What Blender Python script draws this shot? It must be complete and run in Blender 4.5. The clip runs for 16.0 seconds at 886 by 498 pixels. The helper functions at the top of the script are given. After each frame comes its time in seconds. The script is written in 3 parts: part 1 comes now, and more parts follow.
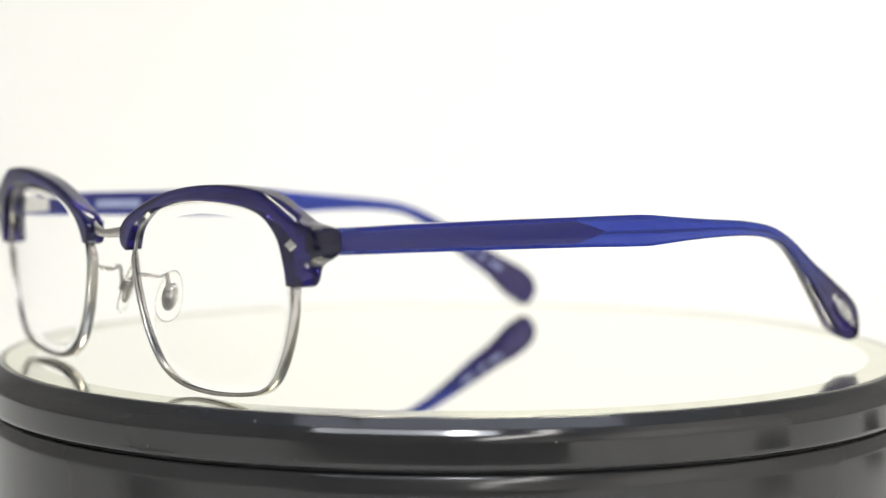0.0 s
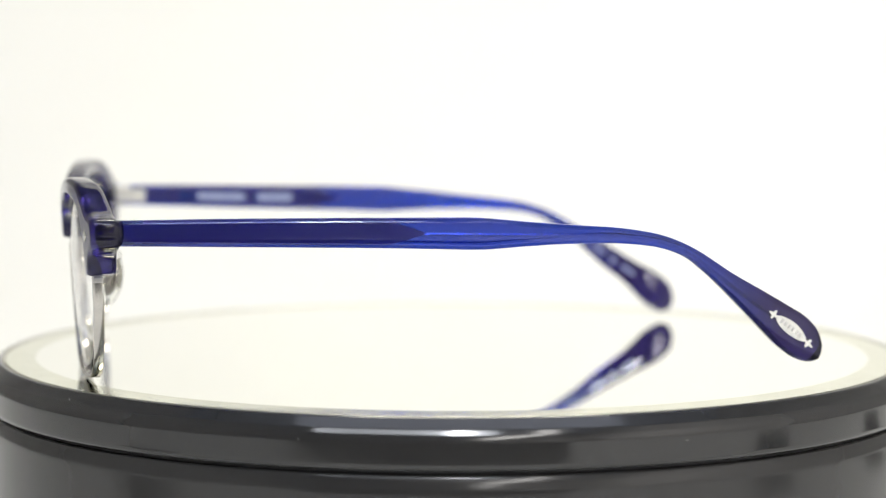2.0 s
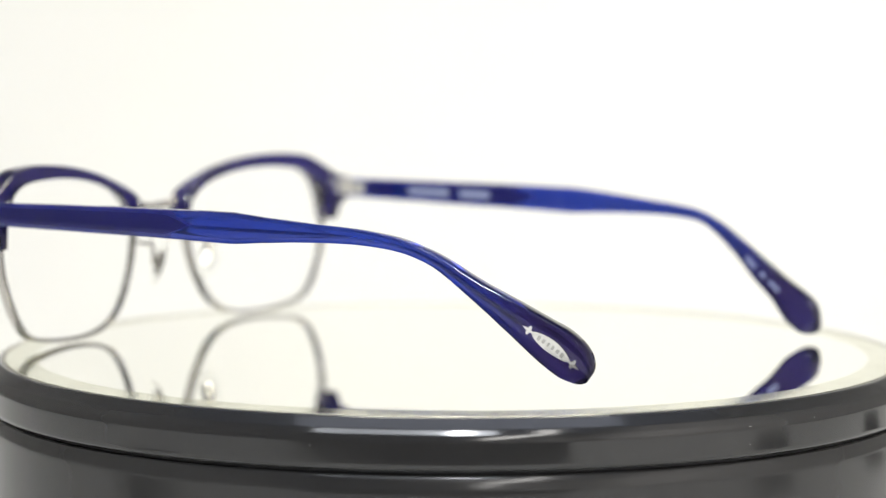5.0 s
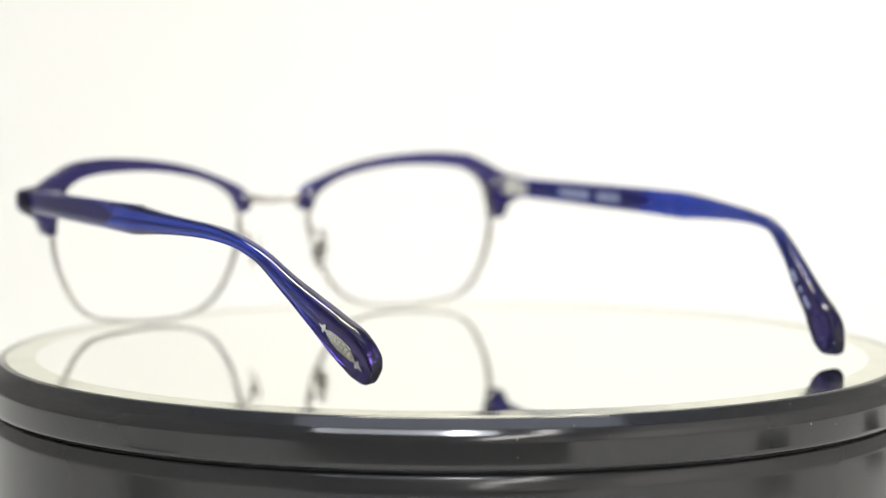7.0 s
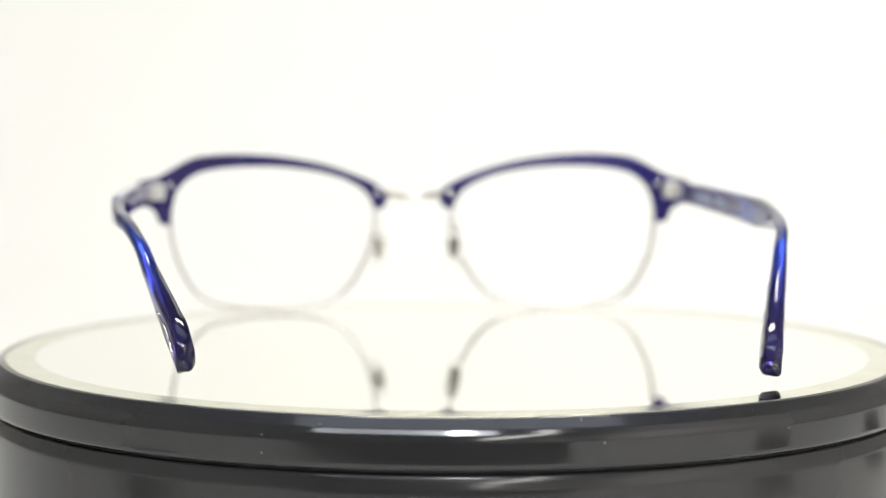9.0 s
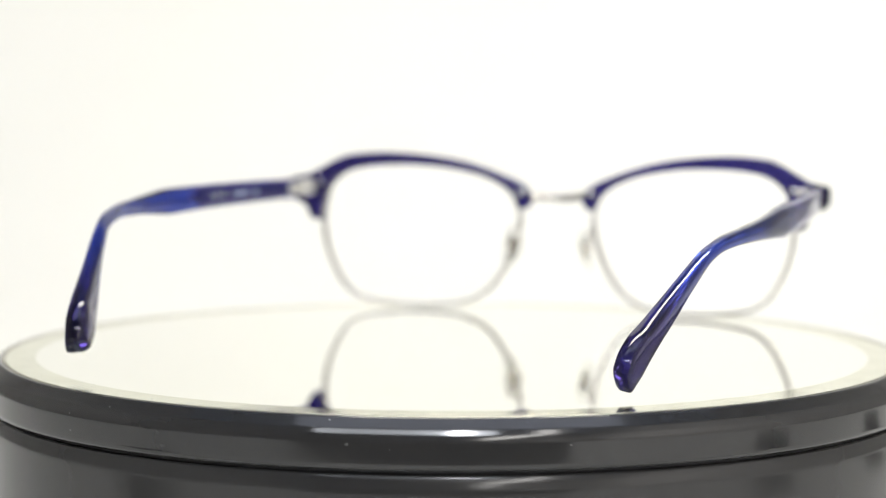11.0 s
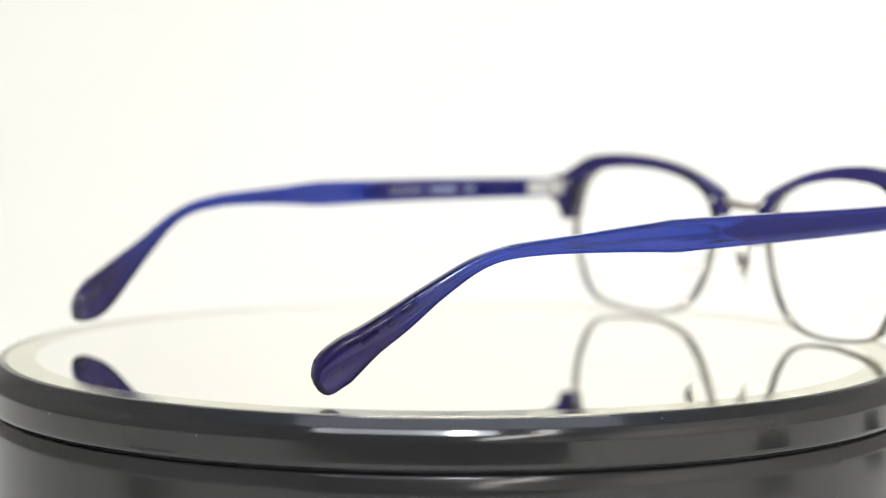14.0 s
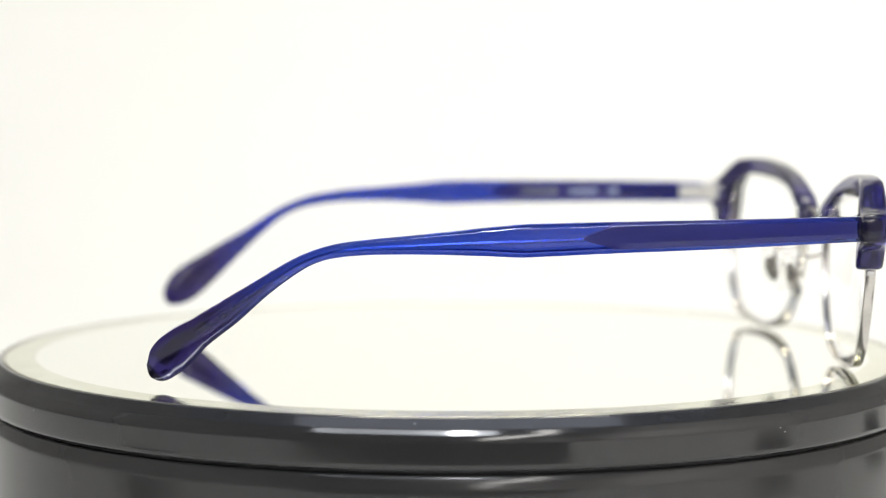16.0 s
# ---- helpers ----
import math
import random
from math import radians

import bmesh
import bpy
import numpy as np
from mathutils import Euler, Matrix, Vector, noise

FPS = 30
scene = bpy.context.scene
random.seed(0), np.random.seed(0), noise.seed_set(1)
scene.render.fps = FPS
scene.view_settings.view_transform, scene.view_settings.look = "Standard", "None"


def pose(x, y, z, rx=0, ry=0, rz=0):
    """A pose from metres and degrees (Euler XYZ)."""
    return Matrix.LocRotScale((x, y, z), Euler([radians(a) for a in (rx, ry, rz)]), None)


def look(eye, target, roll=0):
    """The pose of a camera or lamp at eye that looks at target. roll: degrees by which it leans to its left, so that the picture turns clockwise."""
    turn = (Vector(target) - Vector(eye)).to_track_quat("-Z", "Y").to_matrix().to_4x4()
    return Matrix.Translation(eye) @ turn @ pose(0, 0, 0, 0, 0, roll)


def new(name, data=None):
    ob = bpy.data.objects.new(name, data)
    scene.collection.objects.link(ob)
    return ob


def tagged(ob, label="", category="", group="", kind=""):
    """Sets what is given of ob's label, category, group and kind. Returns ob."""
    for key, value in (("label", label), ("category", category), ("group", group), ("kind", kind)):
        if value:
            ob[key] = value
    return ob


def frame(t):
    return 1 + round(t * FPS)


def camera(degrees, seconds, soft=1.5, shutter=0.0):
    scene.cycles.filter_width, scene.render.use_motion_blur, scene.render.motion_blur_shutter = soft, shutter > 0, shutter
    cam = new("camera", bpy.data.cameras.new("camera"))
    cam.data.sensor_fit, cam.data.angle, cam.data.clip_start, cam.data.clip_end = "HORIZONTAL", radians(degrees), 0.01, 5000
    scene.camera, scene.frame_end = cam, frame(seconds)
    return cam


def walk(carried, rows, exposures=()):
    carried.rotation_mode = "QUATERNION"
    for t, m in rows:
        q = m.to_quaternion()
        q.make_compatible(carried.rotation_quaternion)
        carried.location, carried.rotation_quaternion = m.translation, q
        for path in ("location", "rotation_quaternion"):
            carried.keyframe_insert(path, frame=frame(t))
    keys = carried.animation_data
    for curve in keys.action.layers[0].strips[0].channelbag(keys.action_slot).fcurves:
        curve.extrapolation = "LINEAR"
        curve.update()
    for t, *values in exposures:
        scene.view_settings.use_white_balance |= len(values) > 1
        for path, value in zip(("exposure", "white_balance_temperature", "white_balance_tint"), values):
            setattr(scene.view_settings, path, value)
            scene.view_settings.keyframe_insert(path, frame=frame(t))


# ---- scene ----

# Lens, camera and its stand: it does not move.
cam = camera(22.7, 16.0, soft=1.0)
cam.data.dof.use_dof = True
cam.data.dof.focus_distance = 0.402
cam.data.dof.aperture_fstop = 11.5
EYE = (0.0, -0.4673, 0.05794)
VIEW = look(EYE, (-0.003934, 0.52957, -0.02083), 0.105)
walk(cam, [(0.0, VIEW), (16.0, VIEW)])

# Turn of the platter: degrees a second, clockwise from above; at this time the glasses show their back.
SPIN, BACK_TIME = 13.0769, 9.4905

# ---- world and light ----
world = bpy.data.worlds.new("room_light")
scene.world = world
world.use_nodes = True
world.node_tree.nodes["Background"].inputs["Color"].default_value = (1.0, 0.98, 0.95, 1)
world.node_tree.nodes["Background"].inputs["Strength"].default_value = 0.25
scene.view_settings.exposure = 0.0


def area_lamp(name, at, target, width, height, power, color):
    data = bpy.data.lights.new(name, "AREA")
    data.shape, data.size, data.size_y = "RECTANGLE", width, height
    data.energy, data.color = power, color
    ob = new(name, data)
    ob.matrix_world = look(at, target)
    return ob


WARM = (1.0, 0.962, 0.825)
area_lamp("backdrop_light", (0.06, 0.30, 1.15), (0.03, 0.50, 0.05), 0.60, 0.22, 9.4, WARM)
area_lamp("front_light_panel", (-0.10, -0.50, 0.43), (0, -0.05, 0), 0.42, 0.06, 1.0, (0.90, 0.94, 1.0))
area_lamp("small_bulb", (0.020, -0.48, 0.378), (0, 0, 0), 0.045, 0.045, 0.45, (0.95, 0.97, 1.0))
area_lamp("overhead_panel", (0.03, -0.20, 1.30), (0.03, -0.15, 0), 1.15, 0.45, 2.5, (0.79, 0.84, 1.0))
# Added fill lamp, no known fixture: brightens the right wall, which bounces light back.
area_lamp("right_wall_fill", (0.35, -1.15, 0.70), (1.28, -1.10, 0.10), 0.8, 0.8, 23.0, (1.0, 0.97, 0.93))


# ---- materials ----
def material(name, base, rough=0.5, metal=0.0, **more):
    m = bpy.data.materials.new(name)
    m.use_nodes = True
    b = m.node_tree.nodes["Principled BSDF"]
    b.inputs["Base Color"].default_value = (*base, 1)
    b.inputs["Roughness"].default_value = rough
    b.inputs["Metallic"].default_value = metal
    for key, value in more.items():
        b.inputs[key.replace("_", " ")].default_value = value
    return m


def grain(m, base, other, scale, stretch=(1, 1, 1), bump=0.0, rough=None, detail=4.0):
    """Colour that wanders between two tones in two scales, with fine relief and uneven gloss."""
    nt = m.node_tree
    b = nt.nodes["Principled BSDF"]
    co = nt.nodes.new("ShaderNodeTexCoord")
    mp = nt.nodes.new("ShaderNodeMapping")
    mp.inputs["Scale"].default_value = stretch
    nt.links.new(co.outputs["Object"], mp.inputs["Vector"])
    n1 = nt.nodes.new("ShaderNodeTexNoise")
    n1.inputs["Scale"].default_value, n1.inputs["Detail"].default_value = scale, detail
    n2 = nt.nodes.new("ShaderNodeTexNoise")
    n2.inputs["Scale"].default_value, n2.inputs["Detail"].default_value = scale * 9, 3.0
    mix = nt.nodes.new("ShaderNodeMix")
    mix.data_type = "RGBA"
    mix.inputs["A"].default_value, mix.inputs["B"].default_value = (*base, 1), (*other, 1)
    add = nt.nodes.new("ShaderNodeMath")
    add.operation = "MULTIPLY_ADD"
    add.inputs[1].default_value = 0.35
    for n in (n1, n2):
        nt.links.new(mp.outputs["Vector"], n.inputs["Vector"])
    nt.links.new(n2.outputs["Fac"], add.inputs[0])
    half = nt.nodes.new("ShaderNodeMapRange")
    half.inputs["From Min"].default_value, half.inputs["From Max"].default_value = 0.35, 0.7
    half.inputs["To Max"].default_value = 0.75
    nt.links.new(n1.outputs["Fac"], half.inputs["Value"])
    nt.links.new(half.outputs["Result"], add.inputs[2])
    nt.links.new(add.outputs[0], mix.inputs["Factor"])
    nt.links.new(mix.outputs["Result"], b.inputs["Base Color"])
    if bump:
        bp = nt.nodes.new("ShaderNodeBump")
        bp.inputs["Strength"].default_value, bp.inputs["Distance"].default_value = bump, 0.0002
        nt.links.new(n2.outputs["Fac"], bp.inputs["Height"])
        nt.links.new(bp.outputs["Normal"], b.inputs["Normal"])
    if rough:
        rr = nt.nodes.new("ShaderNodeMapRange")
        rr.inputs["To Min"].default_value, rr.inputs["To Max"].default_value = rough
        nt.links.new(n1.outputs["Fac"], rr.inputs["Value"])
        nt.links.new(rr.outputs["Result"], b.inputs["Roughness"])
    return m


acetate = grain(material("blue_acetate", (0.012, 0.05, 0.42), 0.03, IOR=1.49, Transmission_Weight=0.93),
                (0.018, 0.030, 0.31), (0.025, 0.072, 0.49), 60, (1, 0.12, 1), rough=(0.01, 0.04))


def darker_ends(m, y0, y1, tint):
    """Puts the dark of light lost in the thick ear ends into the colour."""
    nt = m.node_tree
    b = nt.nodes["Principled BSDF"]
    link = b.inputs["Base Color"].links[0]
    source = link.from_socket
    co = nt.nodes.new("ShaderNodeTexCoord")
    xyz = nt.nodes.new("ShaderNodeSeparateXYZ")
    nt.links.new(co.outputs["Object"], xyz.inputs[0])
    ramp = nt.nodes.new("ShaderNodeMapRange")
    ramp.interpolation_type = "SMOOTHSTEP"
    ramp.inputs["From Min"].default_value, ramp.inputs["From Max"].default_value = y0, y1
    nt.links.new(xyz.outputs["Y"], ramp.inputs["Value"])
    mul = nt.nodes.new("ShaderNodeMix")
    mul.data_type, mul.blend_type = "RGBA", "MULTIPLY"
    mul.inputs["B"].default_value = (*tint, 1)
    nt.links.new(ramp.outputs["Result"], mul.inputs["Factor"])
    nt.links.new(source, mul.inputs["A"])
    nt.links.new(mul.outputs["Result"], b.inputs["Base Color"])


darker_ends(acetate, -0.036, -0.056, (1.2, 0.34, 0.27))
# Shaded copy of the temple acetate: the brow's weak front light is in its colour.
brow_acetate = grain(material("shaded_blue_acetate", (0.012, 0.012, 0.14), 0.05, IOR=1.49, Transmission_Weight=0.9),
                     (0.018, 0.012, 0.10), (0.025, 0.020, 0.18), 60, (0.2, 1, 1), rough=(0.08, 0.14))
silver = grain(material("antique_silver", (0.64, 0.61, 0.57), 0.12, 1.0),
               (0.66, 0.63, 0.59), (0.48, 0.46, 0.43), 300, bump=0.05, rough=(0.14, 0.30))
bright_silver = grain(material("polished_silver", (0.85, 0.84, 0.82), 0.15, 1.0),
                      (0.86, 0.85, 0.83), (0.72, 0.71, 0.68), 400, rough=(0.08, 0.25))
core_metal = material("core_wire_metal", (0.94, 0.95, 0.96), 0.22, 1.0)
lens_glass = material("demo_lens", (1, 1, 1), 0.0, IOR=1.06, Transmission_Weight=1.0)
pad_silicone = material("clear_silicone", (0.98, 0.985, 0.97), 0.08, IOR=1.06, Transmission_Weight=1.0)
print_white = grain(material("white_print", (0.75, 0.76, 0.80), 0.5), (0.75, 0.76, 0.80), (0.60, 0.62, 0.68), 900)
print_faded = grain(material("faded_print", (0.42, 0.46, 0.66), 0.5), (0.42, 0.46, 0.66), (0.30, 0.34, 0.58), 900)
satin_nickel = grain(material("satin_nickel", (0.86, 0.84, 0.78), 0.38, 0.45), (0.88, 0.86, 0.80), (0.76, 0.74, 0.69), 500, rough=(0.3, 0.45))
etched = grain(material("pewter_letters", (0.68, 0.67, 0.66), 0.35, 1.0), (0.70, 0.69, 0.68), (0.58, 0.57, 0.56), 900)
black_plastic = grain(material("black_gloss_plastic", (0.021, 0.021, 0.0215), 0.1, IOR=1.58),
                      (0.019, 0.019, 0.0196), (0.026, 0.0256, 0.0256), 25, rough=(0.07, 0.15), bump=0.006)
# Lighter copy of the platter's black: the base's reflections are put into its tone.
base_plastic = grain(material("lightened_satin_plastic", (0.026, 0.0258, 0.026), 0.22, IOR=1.5),
                     (0.024, 0.0238, 0.024), (0.032, 0.0315, 0.031), 25, rough=(0.12, 0.22), bump=0.006)
groove_black = material("groove_matt_black", (0.008, 0.008, 0.009), 0.6)
mirror_silver = material("mirror_silvering", (0.91, 0.91, 0.85), 0.0, 1.0)
mirror_bevel = grain(material("bevelled_mirror_edge", (0.68, 0.68, 0.53), 0.1, 1.0), (0.71, 0.71, 0.56), (0.60, 0.60, 0.45), 120, rough=(0.06, 0.16))
lip_glint_metal = grain(material("lip_glint_metal", (0.50, 0.48, 0.42), 0.3, 1.0), (0.52, 0.50, 0.43), (0.36, 0.35, 0.30), 90, rough=(0.2, 0.45))
tongue_violet = grain(material("violet_core_tongue", (0.034, 0.048, 0.29), 0.08, IOR=1.49), (0.80, 0.36, 0.52), (0.92, 0.44, 0.66), 60, (1, 0.12, 1), rough=(0.05, 0.12))
paper = grain(material("white_backdrop_paper", (0.86, 0.855, 0.83), 0.75), (0.86, 0.855, 0.83), (0.83, 0.825, 0.80), 6, bump=0.03)
room_paint = grain(material("room_wall_paint", (0.66, 0.65, 0.63), 0.8), (0.67, 0.66, 0.64), (0.60, 0.59, 0.58), 3)
table_white = grain(material("white_laminate", (0.80, 0.80, 0.79), 0.4), (0.81, 0.81, 0.80), (0.76, 0.76, 0.75), 8)
# The blue is cool daylight put into the unseen ceiling's colour.
ceiling_cool_tint = grain(material("ceiling_cool_tint", (0.50, 0.60, 0.82), 0.8), (0.50, 0.60, 0.82), (0.45, 0.54, 0.76), 3)
dark_card = grain(material("dark_card", (0.03, 0.03, 0.03), 0.7), (0.03, 0.03, 0.03), (0.05, 0.05, 0.05), 20)
block_grey = grain(material("dark_grey_block_shell", (0.13, 0.13, 0.135), 0.5), (0.12, 0.12, 0.125), (0.16, 0.16, 0.165), 30, bump=0.1)
dust_white = material("dust", (0.7, 0.7, 0.68), 0.8)


# ---- mesh helpers ----
def part(name, bm, mat, parent=None, label="", smooth=True, turned=False):
    if not turned:
        bmesh.ops.recalc_face_normals(bm, faces=bm.faces)
    if bm.calc_volume(signed=True) < 0:
        bmesh.ops.reverse_faces(bm, faces=bm.faces)
    me = bpy.data.meshes.new(name)
    bm.to_mesh(me)
    bm.free()
    me.materials.append(mat)
    for p in me.polygons:
        p.use_smooth = smooth
    ob = new(name, me)
    if parent:
        ob.parent = parent
    if label:
        ob["label"] = label
    return ob


def empty(name):
    return new(name)


def spline(points, per=8, closed=False):
    """Catmull-Rom through the points, as tuples of floats."""
    pts = [np.array(p, float) for p in points]
    n = len(pts)
    out = []
    for i in range(n if closed else n - 1):
        if closed:
            a, b, c, d = (pts[(i + k) % n] for k in (-1, 0, 1, 2))
        else:
            b, c = pts[i], pts[i + 1]
            a = pts[i - 1] if i else 2 * b - c
            d = pts[i + 2] if i + 2 < n else 2 * c - b
        for k in range(per):
            u = k / per
            out.append(0.5 * (2 * b + (c - a) * u + (2 * a - 5 * b + 4 * c - d) * u * u + (3 * b - a - 3 * c + d) * u ** 3))
    if not closed:
        out.append(pts[-1])
    return out


def loft(rings, closed=False, cap=True, bm=None):
    bm = bm or bmesh.new()
    vs = [[bm.verts.new(p) for p in r] for r in rings]
    n = len(vs[0])
    for i in range(len(vs) if closed else len(vs) - 1):
        a, b = vs[i], vs[(i + 1) % len(vs)]
        for k in range(n):
            bm.faces.new((a[k], a[(k + 1) % n], b[(k + 1) % n], b[k]))
    if cap and not closed:
        bm.faces.new(vs[0])
        bm.faces.new(vs[-1][::-1])
    return bm


def revolve(profile, steps=192, closed=True):
    """A body turned about z from a profile of (radius, height)."""
    rings = []
    for i in range(steps):
        a = 2 * math.pi * i / steps
        rings.append([(r * math.cos(a), r * math.sin(a), z) for r, z in profile])
    bm = bmesh.new()
    vs = [[bm.verts.new(p) for p in r] for r in rings]
    n = len(profile)
    for i in range(steps):
        a, b = vs[i], vs[(i + 1) % steps]
        for k in range(n if closed else n - 1):
            bm.faces.new((a[k], b[k], b[(k + 1) % n], a[(k + 1) % n]))
    return bm


def disc_body(profile, steps=192):
    """A solid turned about z: the profile runs from the top's middle to the bottom's middle."""
    bm = bmesh.new()
    inner = profile[1:-1]
    vs = [[bm.verts.new((r * math.cos(2 * math.pi * i / steps), r * math.sin(2 * math.pi * i / steps), z)) for r, z in inner] for i in range(steps)]
    top, bot = bm.verts.new((0, 0, profile[0][1])), bm.verts.new((0, 0, profile[-1][1]))
    for i in range(steps):
        a, b = vs[i], vs[(i + 1) % steps]
        bm.faces.new((top, a[0], b[0]))
        bm.faces.new((bot, b[-1], a[-1]))
        for k in range(len(inner) - 1):
            bm.faces.new((a[k], a[k + 1], b[k + 1], b[k]))
    return bm


def box(size, at=(0, 0, 0), bevel=0.0, turn=None, bm=None):
    bm = bm or bmesh.new()
    m = Matrix.Translation(at) @ (turn or Matrix()) @ Matrix.Diagonal((*size, 1))
    made = bmesh.ops.create_cube(bm, size=1, matrix=m)
    if bevel:
        edges = list({e for v in made["verts"] for e in v.link_edges})
        bmesh.ops.bevel(bm, geom=edges, offset=bevel, segments=3, profile=0.5, affect="EDGES")
    return bm


def tube(path, radius, sides=10, flat=1.0, up=(0, 0, 1)):
    """A bar along a path; flat squeezes it across."""
    pts = [Vector(p) for p in path]
    rings = []
    for i, p in enumerate(pts):
        t = (pts[min(i + 1, len(pts) - 1)] - pts[max(i - 1, 0)]).normalized()
        u = Vector(up)
        side = t.cross(u).normalized()
        u = side.cross(t).normalized()
        r = radius(i / (len(pts) - 1)) if callable(radius) else radius
        rings.append([p + r * (math.cos(a) * side * flat + math.sin(a) * u) for a in (2 * math.pi * k / sides for k in range(sides))])
    return loft(rings)


def dome(radius, height, at, normal, rings=5, sides=16):
    """A low rounded rivet head that rises along normal from at."""
    q = Vector(normal).to_track_quat("Z", "Y").to_matrix()
    bm = bmesh.new()
    levels = []
    for k in range(rings):
        a = 0.5 * math.pi * k / rings
        levels.append([Vector(at) + q @ Vector((radius * math.cos(a) * math.cos(s), radius * math.cos(a) * math.sin(s), height * math.sin(a)))
                       for s in (2 * math.pi * j / sides for j in range(sides))])
    levels.insert(0, [p - q @ Vector((0, 0, height * 0.8)) for p in levels[0]])
    return loft(levels, bm=bm)


# ---- the setting: a white paper sweep in a room ----
def sweep():
    prof = [(-0.9, 0.0), (0.30, 0.0)]
    for k in range(1, 17):
        a = 0.5 * math.pi * k / 16
        prof.append((0.30 + 0.34 * math.sin(a), 0.34 - 0.34 * math.cos(a)))
    prof.append((0.64, 0.95))
    z0 = -0.036
    bm = bmesh.new()
    front = [[bm.verts.new((x, y, z + z0)) for y, z in prof] for x in (-0.27, 0.27)]
    back = [[bm.verts.new((x, y + 0.004 * (z > 0), z + z0 - 0.004)) for y, z in prof] for x in (-0.27, 0.27)]
    for s in (front, back):
        for k in range(len(prof) - 1):
            bm.faces.new((s[0][k], s[1][k], s[1][k + 1], s[0][k + 1]))
    ob = part("backdrop", bm, paper)
    return tagged(ob, "seamless white paper sweep behind the turntable", "backdrop", kind="structure")


def panel(name, size, at, mat, label, category="wall"):
    return tagged(part(name, box(size, at), mat, smooth=False), label, category, kind="structure")


sweep()
panel("table", (1.6, 1.9, 0.03), (0, 0.10, -0.0563), table_white, "plain white tabletop under the paper", "table")
panel("wall_left", (0.05, 4.0, 2.6), (-1.3, -0.4, 0.5), room_paint, "plain pale painted room wall")
panel("wall_right", (0.05, 4.0, 2.6), (1.3, -0.4, 0.5), room_paint, "plain pale painted room wall")
panel("ceiling", (2.7, 4.0, 0.05), (0, -0.4, 1.75), ceiling_cool_tint, "plain room ceiling with cool daylight put into its bluish colour", "ceiling")
panel("wall_room", (2.7, 0.05, 2.6), (0, -2.2, 0.5), room_paint, "plain pale painted room wall")
panel("wall_behind", (2.7, 0.05, 2.6), (0, 1.4, 0.5), room_paint, "plain pale painted room wall")


def black_card(x, y, w, d, turn):
    ob = part("black_card", box((w, d, 0.0015), (0, 0, 0.00075), 0.0003), dark_card, smooth=False)
    ob.matrix_world = pose(x, y, -0.036, 0, 0, turn)
    return tagged(ob, "small black card lying on the white table", "card", "black cards on the table")


black_card(0.199, -0.104, 0.078, 0.034, -6)
black_card(0.217, 0.021, 0.078, 0.026, 24)
black_card(-0.160, -0.110, 0.045, 0.036, -8)



def dark_block():
    """A low unseen block, added so that the platter's rim mirrors a dark middle."""
    case = tagged(empty("dark_block"), "low dark grey block added before the turntable for the dark middle mirrored in its rim", "case")
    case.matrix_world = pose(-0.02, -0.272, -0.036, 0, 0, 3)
    part("body", box((0.225, 0.07, 0.028), (0, 0, 0.014), 0.003), block_grey, case)
    part("upper_block", box((0.227, 0.072, 0.010), (0, 0, 0.0332), 0.003), block_grey, case)
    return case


dark_block()

# ---- the turntable ----
turntable = tagged(empty("turntable"), "round glossy black turntable with a mirror top", "turntable")
part("base", disc_body([(0, -0.0099), (0.0940, -0.0099), (0.0956, -0.0099), (0.0960, -0.0100), (0.0965, -0.0102), (0.0966, -0.0104), (0.09695, -0.0111), (0.0970, -0.0113), (0.0973, -0.0122), (0.0974, -0.0128), (0.0974, -0.0134), (0.0974, -0.0320), (0.0974, -0.0330),
                        (0.0968, -0.0352), (0.0950, -0.0360), (0, -0.0360)]), base_plastic, turntable)
# Near-black ring that fills the gap between platter and base.
part("groove", revolve([(0.0958, -0.0088), (0.0958, -0.0102), (0.0900, -0.0102), (0.0900, -0.0088)]), groove_black, turntable, "matt black gap under the platter")
platter = part("platter", revolve([(0.0938, -0.0006), (0.0941, -0.0003), (0.0945, -0.0003), (0.0948, -0.0004), (0.0950, -0.0006), (0.0951, -0.0007), (0.0962, -0.0018), (0.0964, -0.0020), (0.0966, -0.0022), (0.09665, -0.0023), (0.0970, -0.0030), (0.09705, -0.0031),
                                   (0.0972, -0.0035), (0.0974, -0.0042), (0.0974, -0.0046), (0.0974, -0.0080), (0.0974, -0.0086), (0.0972, -0.0091), (0.0966, -0.0094), (0.0900, -0.0094),
                                   (0.0900, -0.0030), (0.0938, -0.0030)]), black_plastic, turntable, "glossy black bevelled platter rim")
part("mirror", disc_body([(0, -0.0003), (0.0872, -0.0003), (0.0872, -0.0028), (0, -0.0028)]), mirror_silver, platter, "silvered round mirror", smooth=False)
part("mirror_edge", revolve([(0.0872, -0.0003), (0.0932, -0.00034), (0.0936, -0.0006), (0.0936, -0.0028), (0.0872, -0.0028)]), mirror_bevel, platter, "yellowish bevelled mirror edge", smooth=False)
# Added ring that stands for the bright glint along the platter's inner lip.
part("lip_glint_ring", revolve([(0.0935, -0.00035), (0.09365, -0.00024), (0.0939, -0.00024), (0.09405, -0.0004), (0.0939, -0.0011), (0.0935, -0.0011)]), lip_glint_metal, platter, "thin metal ring added for the glint on the platter's inner lip")


